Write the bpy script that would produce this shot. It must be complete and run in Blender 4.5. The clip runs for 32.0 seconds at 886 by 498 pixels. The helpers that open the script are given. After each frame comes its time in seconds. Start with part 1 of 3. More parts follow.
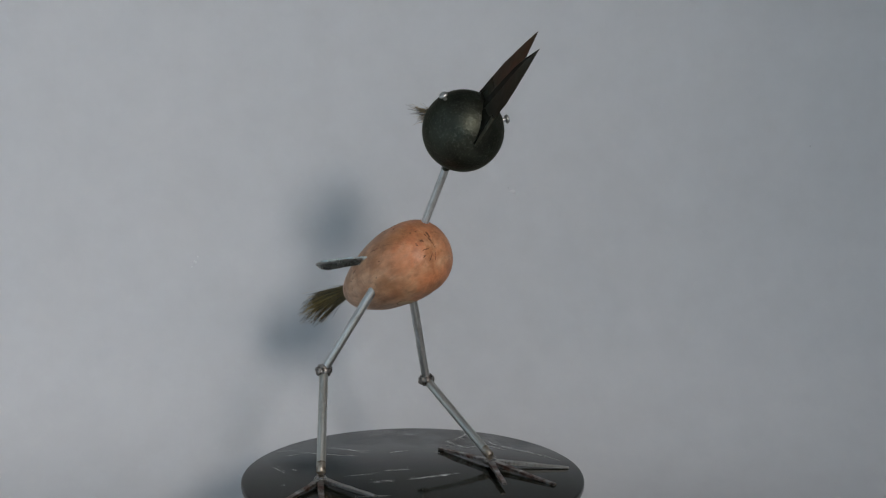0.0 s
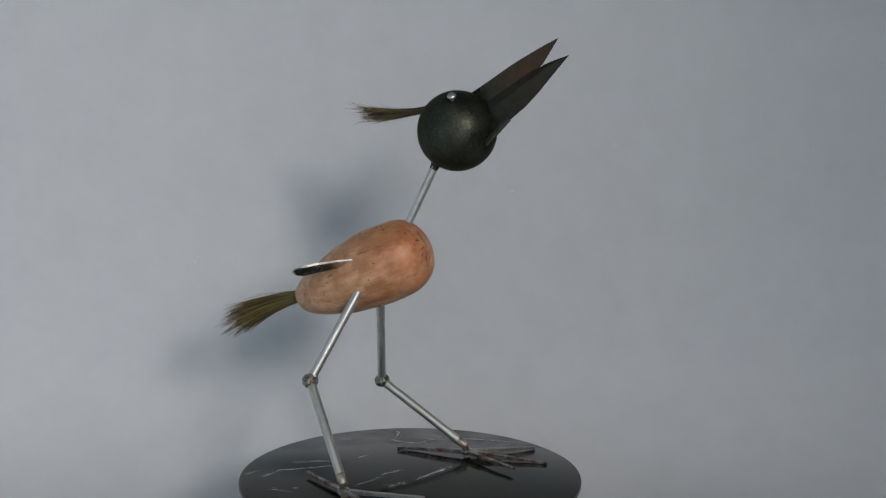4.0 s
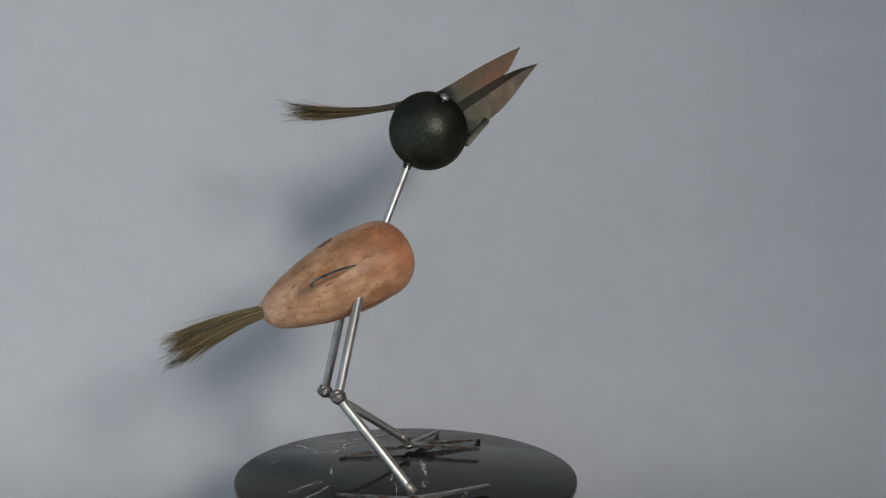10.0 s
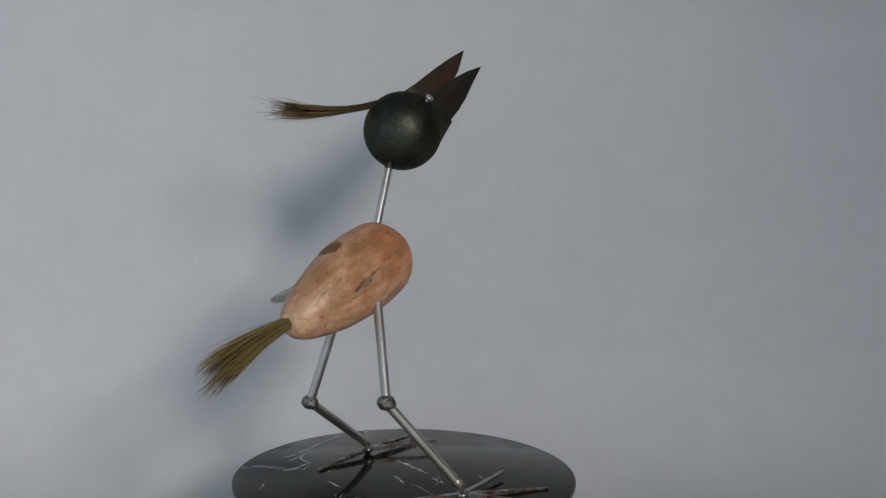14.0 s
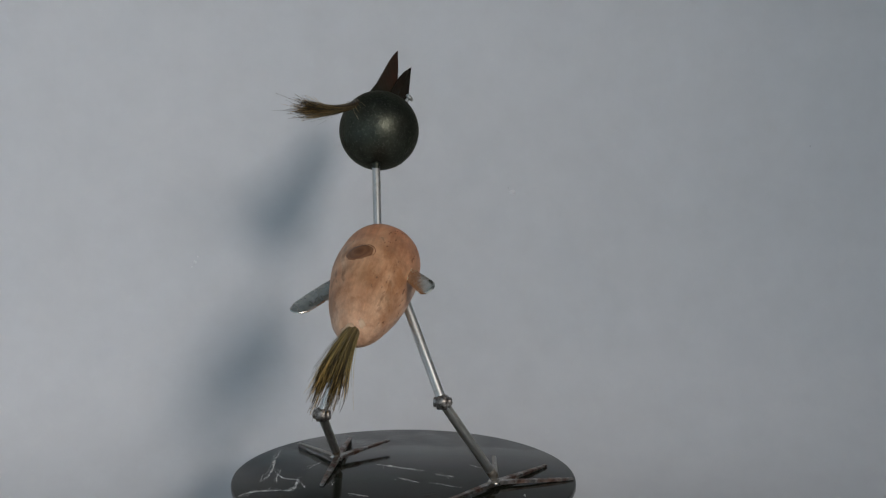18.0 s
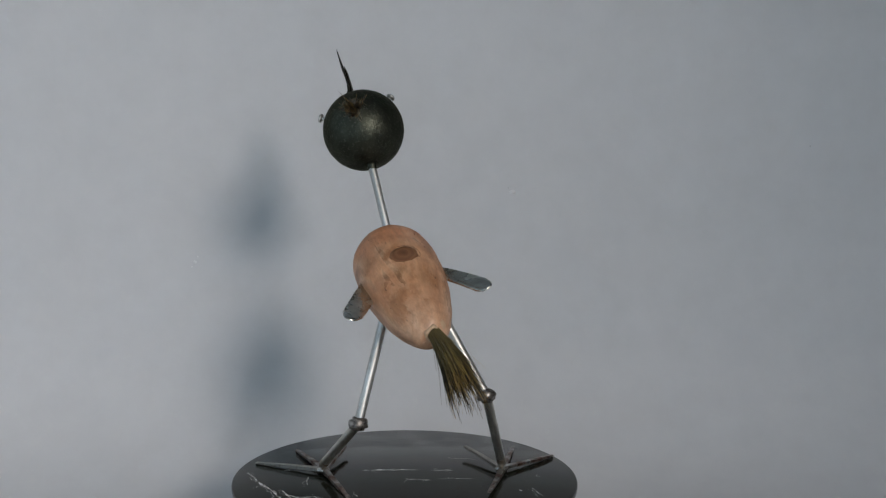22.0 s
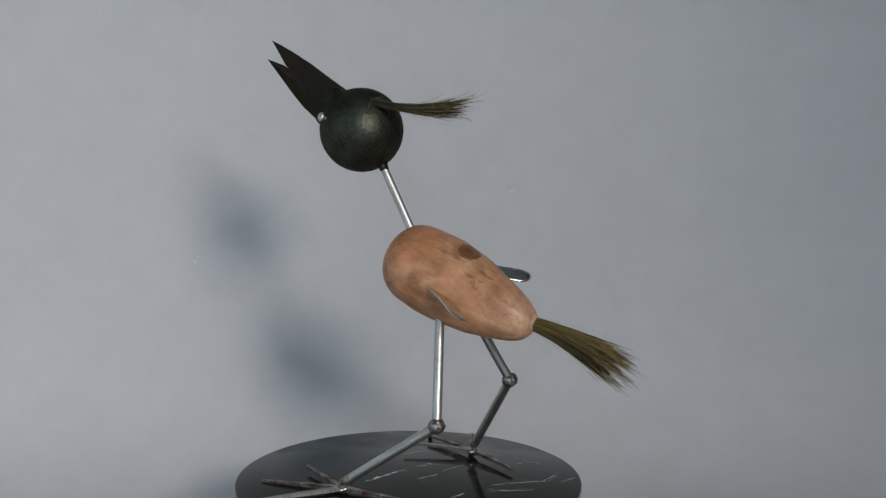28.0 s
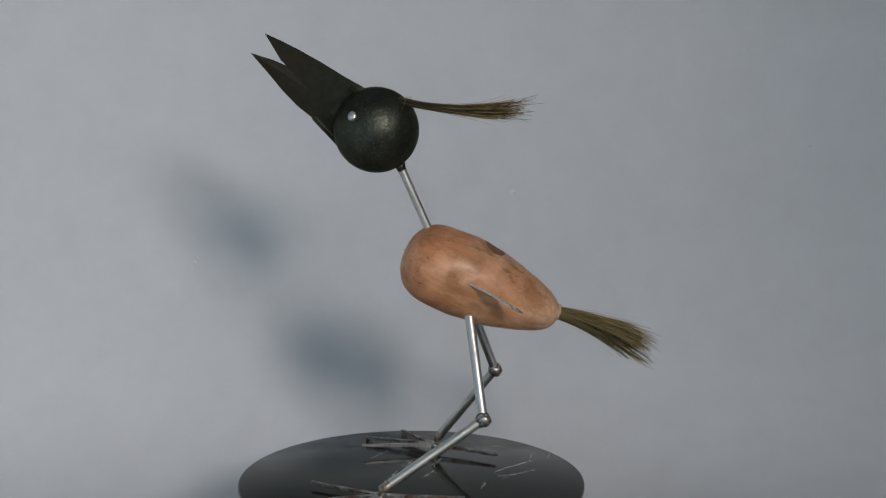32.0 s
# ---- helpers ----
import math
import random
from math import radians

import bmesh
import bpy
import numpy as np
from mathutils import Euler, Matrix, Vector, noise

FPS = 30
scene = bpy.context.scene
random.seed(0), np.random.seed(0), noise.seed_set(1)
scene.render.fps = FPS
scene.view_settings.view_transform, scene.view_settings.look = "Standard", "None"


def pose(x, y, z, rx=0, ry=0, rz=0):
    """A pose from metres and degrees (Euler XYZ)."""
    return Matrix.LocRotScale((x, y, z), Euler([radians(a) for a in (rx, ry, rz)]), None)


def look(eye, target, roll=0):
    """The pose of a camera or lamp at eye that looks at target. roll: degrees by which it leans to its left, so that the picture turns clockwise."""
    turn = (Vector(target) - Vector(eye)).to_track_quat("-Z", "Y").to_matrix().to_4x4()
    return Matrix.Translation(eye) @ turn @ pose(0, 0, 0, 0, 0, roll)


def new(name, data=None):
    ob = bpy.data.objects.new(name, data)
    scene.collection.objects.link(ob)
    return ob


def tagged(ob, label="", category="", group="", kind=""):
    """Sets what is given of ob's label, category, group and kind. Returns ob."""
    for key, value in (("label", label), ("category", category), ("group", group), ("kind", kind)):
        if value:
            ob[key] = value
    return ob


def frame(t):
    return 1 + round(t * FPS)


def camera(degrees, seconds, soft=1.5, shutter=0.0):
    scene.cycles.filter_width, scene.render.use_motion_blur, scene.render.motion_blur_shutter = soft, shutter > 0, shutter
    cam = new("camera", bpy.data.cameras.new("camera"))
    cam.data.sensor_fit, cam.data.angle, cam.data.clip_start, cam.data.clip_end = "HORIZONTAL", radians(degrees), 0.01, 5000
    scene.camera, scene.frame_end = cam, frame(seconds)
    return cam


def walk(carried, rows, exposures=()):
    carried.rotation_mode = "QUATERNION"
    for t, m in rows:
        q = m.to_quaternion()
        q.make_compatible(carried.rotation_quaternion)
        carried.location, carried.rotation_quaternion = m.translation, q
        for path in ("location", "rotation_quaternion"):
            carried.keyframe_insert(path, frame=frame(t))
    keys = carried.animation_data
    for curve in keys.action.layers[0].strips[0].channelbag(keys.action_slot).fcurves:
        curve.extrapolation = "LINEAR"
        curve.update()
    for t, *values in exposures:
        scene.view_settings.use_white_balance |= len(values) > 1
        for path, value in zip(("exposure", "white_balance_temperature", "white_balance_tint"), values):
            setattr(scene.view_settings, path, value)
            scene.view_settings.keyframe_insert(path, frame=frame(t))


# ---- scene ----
cam = camera(44.44, 32.0, soft=1.2)
EYE = Vector((0.0, -0.9944, 1.3110))
AIM = EYE + Vector((0.02970, 0.99453, -0.10009))
walk(cam, [(0.0, look(EYE, AIM, 0.33)), (32.0, look(EYE, AIM, 0.33))], exposures=[(0.0, 0.0), (32.0, 0.0)])

# ---- light: one high window in the side wall of a plain room ----
world = bpy.data.worlds.new("sky")
scene.world = world
world.use_nodes = True
_nt = world.node_tree
_sky = _nt.nodes.new("ShaderNodeTexSky")
_sky.sky_type = "NISHITA"
_sky.sun_disc = False
_sky.sun_elevation = radians(28)
_sky.sun_rotation = radians(200)
_nt.links.new(_sky.outputs[0], _nt.nodes["Background"].inputs[0])
_nt.nodes["Background"].inputs[1].default_value = 0.1

WALL_Y = 0.362        # face of the wall behind the sculpture
RIGHT_X = 1.00        # face of the wall with the window
LEFT_X, BACK_Y, CEIL_Z = -2.3, -4.3, 2.85
WIN_Y, WIN_Z, WIN_W, WIN_H = -2.55, 2.135, 1.28, 0.66
TOP = 1.0             # height of the sculpture's own zero
DISC_Z = TOP - 0.0021 # height of the turning disc's upper face

lamp_data = bpy.data.lights.new("window_daylight", "AREA")
lamp_data.shape = "RECTANGLE"
lamp_data.size, lamp_data.size_y = WIN_W - 0.06, WIN_H - 0.06
lamp_data.energy = 94
lamp_data.color = (1.0, 0.922, 0.864)
lamp = new("window_daylight", lamp_data)
lamp.matrix_basis = look((RIGHT_X + 0.03, WIN_Y, WIN_Z), (RIGHT_X - 0.73, WIN_Y - 0.09, WIN_Z - 0.64))

# ---- materials ----


class Nodes:
    """A short way to write node materials."""

    def __init__(self, name):
        self.mat = bpy.data.materials.new(name)
        self.mat.use_nodes = True
        self.tree = self.mat.node_tree
        self.bsdf = self.tree.nodes["Principled BSDF"]
        self.coords = self.tree.nodes.new("ShaderNodeTexCoord").outputs["Object"]

    def node(self, kind, **values):
        n = self.tree.nodes.new(kind)
        for key, value in values.items():
            n.inputs[key].default_value = value
        return n

    def link(self, a, b):
        self.tree.links.new(a, b)

    def scaled(self, x, y, z, source=None):
        m = self.node("ShaderNodeMapping")
        m.inputs["Scale"].default_value = (x, y, z)
        self.link(source or self.coords, m.inputs["Vector"])
        return m.outputs[0]

    def noise(self, scale, detail=4.0, rough=0.55, vector=None, warp=0.0):
        n = self.node("ShaderNodeTexNoise", Scale=scale, Detail=detail, Roughness=rough, Distortion=warp)
        self.link(vector or self.coords, n.inputs["Vector"])
        return n.outputs["Fac"]

    def ramp(self, fac, stops):
        r = self.tree.nodes.new("ShaderNodeValToRGB")
        while len(r.color_ramp.elements) < len(stops):
            r.color_ramp.elements.new(0.5)
        for e, (at, c) in zip(r.color_ramp.elements, stops):
            e.position = at
            e.color = (*c, 1) if len(c) == 3 else c
        self.link(fac, r.inputs[0])
        return r.outputs[0]

    def mix(self, fac, a, b, kind="MIX"):
        m = self.tree.nodes.new("ShaderNodeMix")
        m.data_type, m.blend_type = "RGBA", kind
        for value, socket in ((fac, m.inputs[0]), (a, m.inputs[6]), (b, m.inputs[7])):
            if isinstance(value, bpy.types.NodeSocket):
                self.link(value, socket)
            else:
                socket.default_value = value if isinstance(value, (int, float)) else (*value, 1)
        return m.outputs[2]

    def gray(self, fac, low, high, a=0.35, b=0.65):
        return self.ramp(fac, [(a, (low,) * 3), (b, (high,) * 3)])

    def out(self, color=None, rough=None, metal=None, bumps=(), **plain):
        for value, name in ((color, "Base Color"), (rough, "Roughness"), (metal, "Metallic")):
            if isinstance(value, bpy.types.NodeSocket):
                self.link(value, self.bsdf.inputs[name])
            elif value is not None:
                self.bsdf.inputs[name].default_value = (*value, 1) if isinstance(value, tuple) else value
        for name, value in plain.items():
            self.bsdf.inputs[name.replace("_", " ")].default_value = (*value, 1) if isinstance(value, tuple) else value
        last = None
        for height, strength, distance in bumps:
            b = self.node("ShaderNodeBump", Strength=strength, Distance=distance)
            self.link(height, b.inputs["Height"])
            if last:
                self.link(last, b.inputs["Normal"])
            last = b.outputs[0]
        if last:
            self.link(last, self.bsdf.inputs["Normal"])
        return self.mat


def wall_paint(name, light, dark):
    n = Nodes(name)
    broad = n.noise(1.6, 5, 0.6, warp=0.4)
    fine = n.noise(22, 4, 0.6)
    c = n.mix(n.gray(broad, 0.0, 1.0, 0.3, 0.7), dark, light)
    c = n.mix(0.06, c, n.gray(fine, 0.3, 1.0), "MULTIPLY")
    return n.out(c, 0.75, 0.0, [(n.noise(9, 3), 0.12, 0.004), (n.noise(160, 3), 0.10, 0.0006)], Specular_IOR_Level=0.3)


def plain_paint(name, color, rough=0.8):
    n = Nodes(name)
    c = n.mix(n.gray(n.noise(2.2, 5), 0.0, 1.0), tuple(v * 0.9 for v in color), color)
    return n.out(c, rough, 0.0, [(n.noise(120, 3), 0.1, 0.0008)])


def marble():
    n = Nodes("black_marble")
    cloud = n.noise(9, 5, 0.6, warp=0.3)
    base = n.mix(n.gray(cloud, 0.0, 1.0), (0.0100, 0.0118, 0.0086), (0.0175, 0.0200, 0.0150))
    v = n.node("ShaderNodeTexVoronoi", Scale=8.5)
    v.feature = "DISTANCE_TO_EDGE"
    warp = n.node("ShaderNodeTexNoise", Scale=7.0, Detail=6.0, Roughness=0.65)
    n.link(n.coords, warp.inputs["Vector"])
    moved = n.mix(0.10, n.coords, warp.outputs["Color"], "ADD")
    stretched = n.scaled(1.0, 0.38, 1.0, moved)
    n.link(stretched, v.inputs["Vector"])
    thin = n.ramp(v.outputs["Distance"], [(0.0, (1, 1, 1)), (0.012, (0, 0, 0))])
    gate = n.gray(n.noise(14, 5, 0.65), 0.0, 1.0, 0.58, 0.70)
    vein = n.mix(1.0, thin, gate, "MULTIPLY")
    c = n.mix(vein, base, (0.085, 0.085, 0.08))
    return n.out(c, n.gray(n.noise(30, 4), 0.055, 0.13), 0.0, [(n.noise(200, 2), 0.02, 0.0003)], Specular_IOR_Level=0.115)


def vein_stone():
    n = Nodes("white_vein")
    c = n.ramp(n.noise(130, 5, 0.75), [(0.26, (0.07, 0.07, 0.068)), (0.40, (0.36, 0.36, 0.35)), (0.54, (0.80, 0.80, 0.78))])
    return n.out(c, 0.12, 0.0)


def iron():
    n = Nodes("dark_patinated_iron")
    pebble = n.noise(430, 2, 0.6)
    patch = n.noise(38, 5, 0.6)
    brushed = n.noise(70, 6, 0.7, n.scaled(1, 1, 0.5), 0.6)
    c = n.mix(n.gray(patch, 0.0, 1.0), (0.036, 0.040, 0.031), (0.068, 0.073, 0.057))
    c = n.mix(n.gray(pebble, 0.0, 0.35, 0.54, 0.70), c, (0.16, 0.162, 0.135))
    c = n.mix(n.gray(brushed, 0.0, 0.35, 0.52, 0.70), c, (0.026, 0.027, 0.018))
    rough = n.mix(0.5, n.gray(patch, 0.38, 0.50), n.gray(brushed, 0.32, 0.54, 0.4, 0.6))
    return n.out(c, rough, 0.88, [(brushed, 0.20, 0.001), (pebble, 0.55, 0.0007), (n.noise(150, 4), 0.25, 0.0008)], Specular_Tint=(0.4, 0.4, 0.36))


def blade_steel(name, rust_color, low, high, amount, edge, metal=0.95, spread=(0.045, 0.130)):
    """Dark olive steel that turns to rust towards the blade's point."""
    n = Nodes(name)
    rust = n.noise(24, 4, 0.55, None, 0.5)
    fine = n.noise(140, 4, 0.6)
    scratch = n.noise(240, 4, 0.6, n.scaled(0.25, 1, 0.25))
    c = n.mix(n.gray(fine, 0.0, 1.0, 0.25, 0.75), low, high)
    far = n.tree.nodes.new("ShaderNodeVectorMath")
    far.operation = "LENGTH"
    n.link(n.coords, far.inputs[0])
    span = n.node("ShaderNodeMapRange", **{"From Min": spread[0], "From Max": spread[1]})
    n.link(far.outputs["Value"], span.inputs["Value"])
    along = n.ramp(span.outputs[0], [(0.0, (0, 0, 0)), (0.48, (1, 1, 1)), (0.66, (1, 1, 1)), (1.0, (0.2, 0.2, 0.2))])
    patch = n.mix(1.0, n.gray(rust, 0.15, 1.0, edge - 0.16, edge + 0.10), along, "MULTIPLY")
    c = n.mix(n.mix(1.0, patch, (amount,) * 3, "MULTIPLY"), c, rust_color)
    return n.out(c, n.gray(scratch, 0.44, 0.54), metal, [(fine, 0.1, 0.0004)], Specular_Tint=(0.10, 0.10, 0.085))


def rod_steel(name="brushed_steel_rod", tint=(1.0, 1.0, 1.0)):
    n = Nodes(name)
    streak = n.noise(60, 5, 0.65, n.scaled(7, 7, 0.5))
    stain = n.noise(60, 5, 0.65)
    c = n.mix(n.gray(streak, 0.0, 1.0), tuple(a * b for a, b in zip((0.44, 0.435, 0.415), tint)), tuple(a * b for a, b in zip((0.74, 0.735, 0.71), tint)))
    c = n.mix(n.gray(stain, 0.0, 0.50, 0.50, 0.70), c, (0.25, 0.24, 0.215))
    return n.out(c, n.gray(stain, 0.38, 0.54), 1.0, [(streak, 0.22, 0.0004), (n.noise(320, 3), 0.15, 0.0003)])


def spoon_steel():
    n = Nodes("worn_spoon_steel")
    haze = n.noise(70, 5, 0.6)
    c = n.mix(n.gray(haze, 0.0, 1.0), (0.50, 0.485, 0.435), (0.64, 0.625, 0.57))
    c = n.mix(n.gray(n.noise(150, 4, 0.6), 0.0, 0.40, 0.46, 0.70), c, (0.27, 0.26, 0.225))
    return n.out(c, n.gray(haze, 0.18, 0.32), 0.97, [(n.noise(260, 3), 0.06, 0.0003)])


def weld_metal():
    n = Nodes("dark_welded_steel")
    lump = n.noise(240, 4, 0.65)
    c = n.mix(n.gray(lump, 0.0, 1.0), (0.045, 0.038, 0.032), (0.46, 0.43, 0.40))
    return n.out(c, n.gray(lump, 0.52, 0.32), 0.92, [(lump, 0.5, 0.0012)])


def bright_weld():
    n = Nodes("bright_weld_bead")
    lump = n.noise(210, 4, 0.65)
    c = n.mix(n.gray(lump, 0.0, 1.0), (0.12, 0.10, 0.085), (0.66, 0.64, 0.60))
    return n.out(c, n.gray(lump, 0.40, 0.18), 0.95, [(lump, 0.6, 0.0014)])


def heat_steel():
    n = Nodes("heat_tinted_steel")
    c = n.mix(n.gray(n.noise(120, 4), 0.0, 1.0), (0.17, 0.130, 0.090), (0.56, 0.52, 0.45))
    return n.out(c, 0.46, 0.85, [(n.noise(300, 3), 0.5, 0.0007)])


def rusty_iron():
    """Forged iron, grey where it is worn bare, brown-red where it rusts."""
    n = Nodes("rusty_forged_nail")
    rust = n.noise(62, 5, 0.65, None, 0.4)
    flake = n.noise(210, 5, 0.7)
    c = n.mix(n.gray(flake, 0.0, 1.0), (0.085, 0.076, 0.070), (0.42, 0.405, 0.385))
    patch = n.gray(rust, 0.0, 0.85, 0.45, 0.60)
    c = n.mix(patch, c, n.mix(n.gray(flake, 0.0, 1.0), (0.075, 0.040, 0.030), (0.215, 0.110, 0.076)))
    return n.out(c, n.gray(rust, 0.28, 0.55, 0.45, 0.60), 0.85, [(rust, 0.35, 0.0010), (flake, 0.55, 0.0008)])


def wood():
    n = Nodes("smooth_tan_wood")
    sep = n.tree.nodes.new("ShaderNodeSeparateXYZ")
    n.link(n.coords, sep.inputs[0])

    def fade(axis, start, end):
        span = n.node("ShaderNodeMapRange", **{"From Min": start, "From Max": end})
        n.link(sep.outputs[axis], span.inputs["Value"])
        return span.outputs[0]

    def times(a, b):
        return n.mix(1.0, a, b, "MULTIPLY")

    streak = n.noise(58, 6, 0.62, n.scaled(0.22, 1, 1), 0.5)
    grain = n.noise(230, 5, 0.7, n.scaled(0.07, 1, 1), 0.3)
    blotch = n.noise(26, 5, 0.6, n.scaled(0.7, 1, 1), 0.5)
    smear = n.noise(44, 6, 0.66, n.scaled(0.6, 1, 1), 0.4)
    c = n.ramp(streak, [(0.32, (0.41, 0.188, 0.088)), (0.44, (0.58, 0.303, 0.160)), (0.56, (0.70, 0.408, 0.236)), (0.68, (0.77, 0.510, 0.332))])
    # redder heartwood at the chest and along the left flank, paler sapwood at the tail
    red = times(fade(0, 0.060, 0.120), n.gray(blotch, 0.25, 0.85, 0.38, 0.58))
    c = n.mix(red, c, (0.60, 0.196, 0.074))
    flank = times(fade(1, -0.012, 0.022), n.gray(blotch, 0.10, 0.80, 0.40, 0.58))
    c = n.mix(flank, c, (0.61, 0.272, 0.132))
    pale = times(fade(0, 0.028, -0.012), n.gray(smear, 0.25, 0.75, 0.35, 0.6))
    c = n.mix(pale, c, (0.72, 0.490, 0.345))
    # dusky brown patches, stronger towards the top of the back, and lengthwise smears
    dusk = times(times(fade(2, 0.001, 0.024), n.gray(smear, 0.16, 1.0, 0.36, 0.56)), n.gray(streak, 0.35, 1.0, 0.62, 0.42))
    c = n.mix(dusk, c, (0.260, 0.122, 0.050))
    c = n.mix(n.gray(n.noise(36, 6, 0.62, n.scaled(0.8, 1, 1), 0.4), 0.0, 0.75, 0.49, 0.62), c, (0.38, 0.162, 0.062))
    for x, y, z, r in ((0.090, -0.016, 0.032, 0.015), (0.031, -0.005, 0.029, 0.016), (0.046, 0.012, 0.028, 0.013), (0.110, 0.030, -0.019, 0.010), (0.020, -0.026, 0.008, 0.012), (0.075, 0.030, 0.016, 0.011)):
        d = n.tree.nodes.new("ShaderNodeVectorMath")
        d.operation = "DISTANCE"
        n.link(n.coords, d.inputs[0])
        d.inputs[1].default_value = (x, y, z)
        near = n.node("ShaderNodeMapRange", **{"From Min": r, "From Max": r * 0.3})
        n.link(d.outputs["Value"], near.inputs["Value"])
        c = n.mix(times(near.outputs[0], n.gray(n.noise(85, 5, 0.65, n.scaled(0.6, 1, 1)), 0.05, 0.65, 0.34, 0.68)), c, (0.28, 0.132, 0.053))
    c = n.mix(0.45, c, n.ramp(n.noise(88, 6, 0.68, n.scaled(0.7, 1, 1)), [(0.36, (0.46, 0.40, 0.34)), (0.54, (1.0, 1.0, 1.0))]), "MULTIPLY")
    c = n.mix(0.30, c, n.gray(grain, 0.45, 1.0, 0.34, 0.58), "MULTIPLY")
    pits = n.noise(340, 3, 0.6, n.scaled(0.4, 1, 1))
    where = n.gray(n.noise(30, 3, 0.5), 0.0, 1.0, 0.47, 0.57)
    dark = times(n.gray(pits, 0.0, 0.7, 0.655, 0.70), where)
    c = n.mix(dark, c, (0.10, 0.045, 0.022))
    return n.out(c, n.gray(blotch, 0.38, 0.52), 0.0, [(grain, 0.12, 0.0005), (dark, -0.4, 0.0008)], Specular_IOR_Level=0.48)


def knot_wood():
    n = Nodes("dark_wood_knot")
    d = n.tree.nodes.new("ShaderNodeVectorMath")
    d.operation = "DISTANCE"
    wob = n.node("ShaderNodeTexNoise", Scale=120.0, Detail=4.0)
    n.link(n.coords, wob.inputs["Vector"])
    n.link(n.mix(0.004, n.coords, wob.outputs["Color"], "ADD"), d.inputs[0])
    d.inputs[1].default_value = (0.0632, 0.0095, 0.0382)
    span = n.node("ShaderNodeMapRange", **{"From Min": 0.0, "From Max": 0.0135})
    n.link(d.outputs["Value"], span.inputs["Value"])
    c = n.ramp(span.outputs[0], [(0.0, (0.10, 0.038, 0.015)), (0.30, (0.15, 0.060, 0.024)), (0.40, (0.20, 0.086, 0.036)), (0.62, (0.15, 0.062, 0.026)), (0.78, (0.22, 0.098, 0.042)), (1.0, (0.14, 0.056, 0.023))])
    return n.out(c, 0.5, 0.0, [(n.noise(220, 3), 0.2, 0.0005)])


def bristle(name, low, high, root=None, reach=1.0, near=None, tip=None):
    """Each hair has its own shade between low and high; near: the colour at the bound root, tip: a tint towards the
    loose ends.
    """
    n = Nodes(name)
    shade = n.tree.nodes.new("ShaderNodeNewGeometry").outputs["Random Per Island"]
    c = n.ramp(shade, [(0.0, low), (0.50, tuple(a * 0.90 + b * 0.10 for a, b in zip(low, high))), (0.72, tuple(a * 0.5 + b * 0.5 for a, b in zip(low, high))), (0.92, high)])
    if root:
        d = n.tree.nodes.new("ShaderNodeVectorMath")
        d.operation = "DISTANCE"
        n.link(n.coords, d.inputs[0])
        d.inputs[1].default_value = root
        if tip:
            end = n.node("ShaderNodeMapRange", **{"From Min": reach * 0.55, "From Max": reach * 1.15, "To Max": 0.75})
            n.link(d.outputs["Value"], end.inputs["Value"])
            c = n.mix(end.outputs[0], c, n.mix(1.0, c, tip, "MULTIPLY"))
        span = n.node("ShaderNodeMapRange", **{"From Min": 0.0, "From Max": reach * 0.8, "To Min": 0.05, "To Max": 1.0})
        n.link(d.outputs["Value"], span.inputs["Value"])
        c = n.mix(span.outputs[0], near, c)
    return n.out(c, 0.45, 0.0)


def glass():
    n = Nodes("window_glass")
    return n.out((0.95, 0.97, 0.97), 0.02, 0.0, Transmission_Weight=1.0)


M_WALL = wall_paint("grey_white_wall_paint", (0.665, 0.67, 0.685), (0.615, 0.625, 0.64))
# unseen west and south walls and ceiling: colours chosen to bounce cool fill
M_WEST = plain_paint("blue_fill_paint", (0.56, 0.73, 0.88))
M_SOUTH = plain_paint("pale_blue_fill_paint", (0.60, 0.82, 0.98))
# window wall is out of view; kept dark to hold down bounce on the right
M_EAST = plain_paint("slate_blue_paint", (0.15, 0.165, 0.19))
M_CEIL = plain_paint("grey_ceiling_paint", (0.42, 0.47, 0.51))
M_FLOOR = plain_paint("grey_floor_paint", (0.31, 0.31, 0.29), 0.55)
M_TRIM = plain_paint("white_gloss_paint", (0.78, 0.78, 0.76), 0.35)
M_PLINTH = plain_paint("matte_black_paint", (0.03, 0.03, 0.03), 0.6)
M_MARBLE, M_IRON, M_ROD = marble(), iron(), rod_steel()
M_BLADE = blade_steel("dark_blade_steel", (0.070, 0.046, 0.033), (0.030, 0.032, 0.024), (0.056, 0.058, 0.044), 0.60, 0.46)
M_BLADE_RED = blade_steel("rusty_blade_steel", (0.172, 0.084, 0.055), (0.056, 0.058, 0.043), (0.094, 0.096, 0.073), 0.84, 0.45, 0.87)
M_ROOT = blade_steel("bare_blade_root_steel", (0.09, 0.07, 0.055), (0.060, 0.062, 0.046), (0.115, 0.115, 0.090), 0.6, 0.5)
M_BLADE_WORN = blade_steel("worn_blade_steel", (0.098, 0.060, 0.044), (0.043, 0.044, 0.034), (0.074, 0.075, 0.059), 0.60, 0.50, 0.90)
M_WELD, M_HEAT, M_RUST, M_WOOD, M_KNOT = weld_metal(), heat_steel(), rusty_iron(), wood(), knot_wood()
M_GLASS, M_SPOON, M_BEAD = glass(), spoon_steel(), bright_weld()
M_TABLE = plain_paint("brown_table_wood", (0.24, 0.15, 0.09), 0.5)
M_VEIN = vein_stone()
M_CRACK = plain_paint("dark_wood_crack", (0.165, 0.070, 0.032), 0.7)
M_TOE = rod_steel("bare_nail_steel", (0.66, 0.64, 0.62))
M_SHIN = rod_steel("olive_tinted_rod", (0.98, 0.975, 0.93))
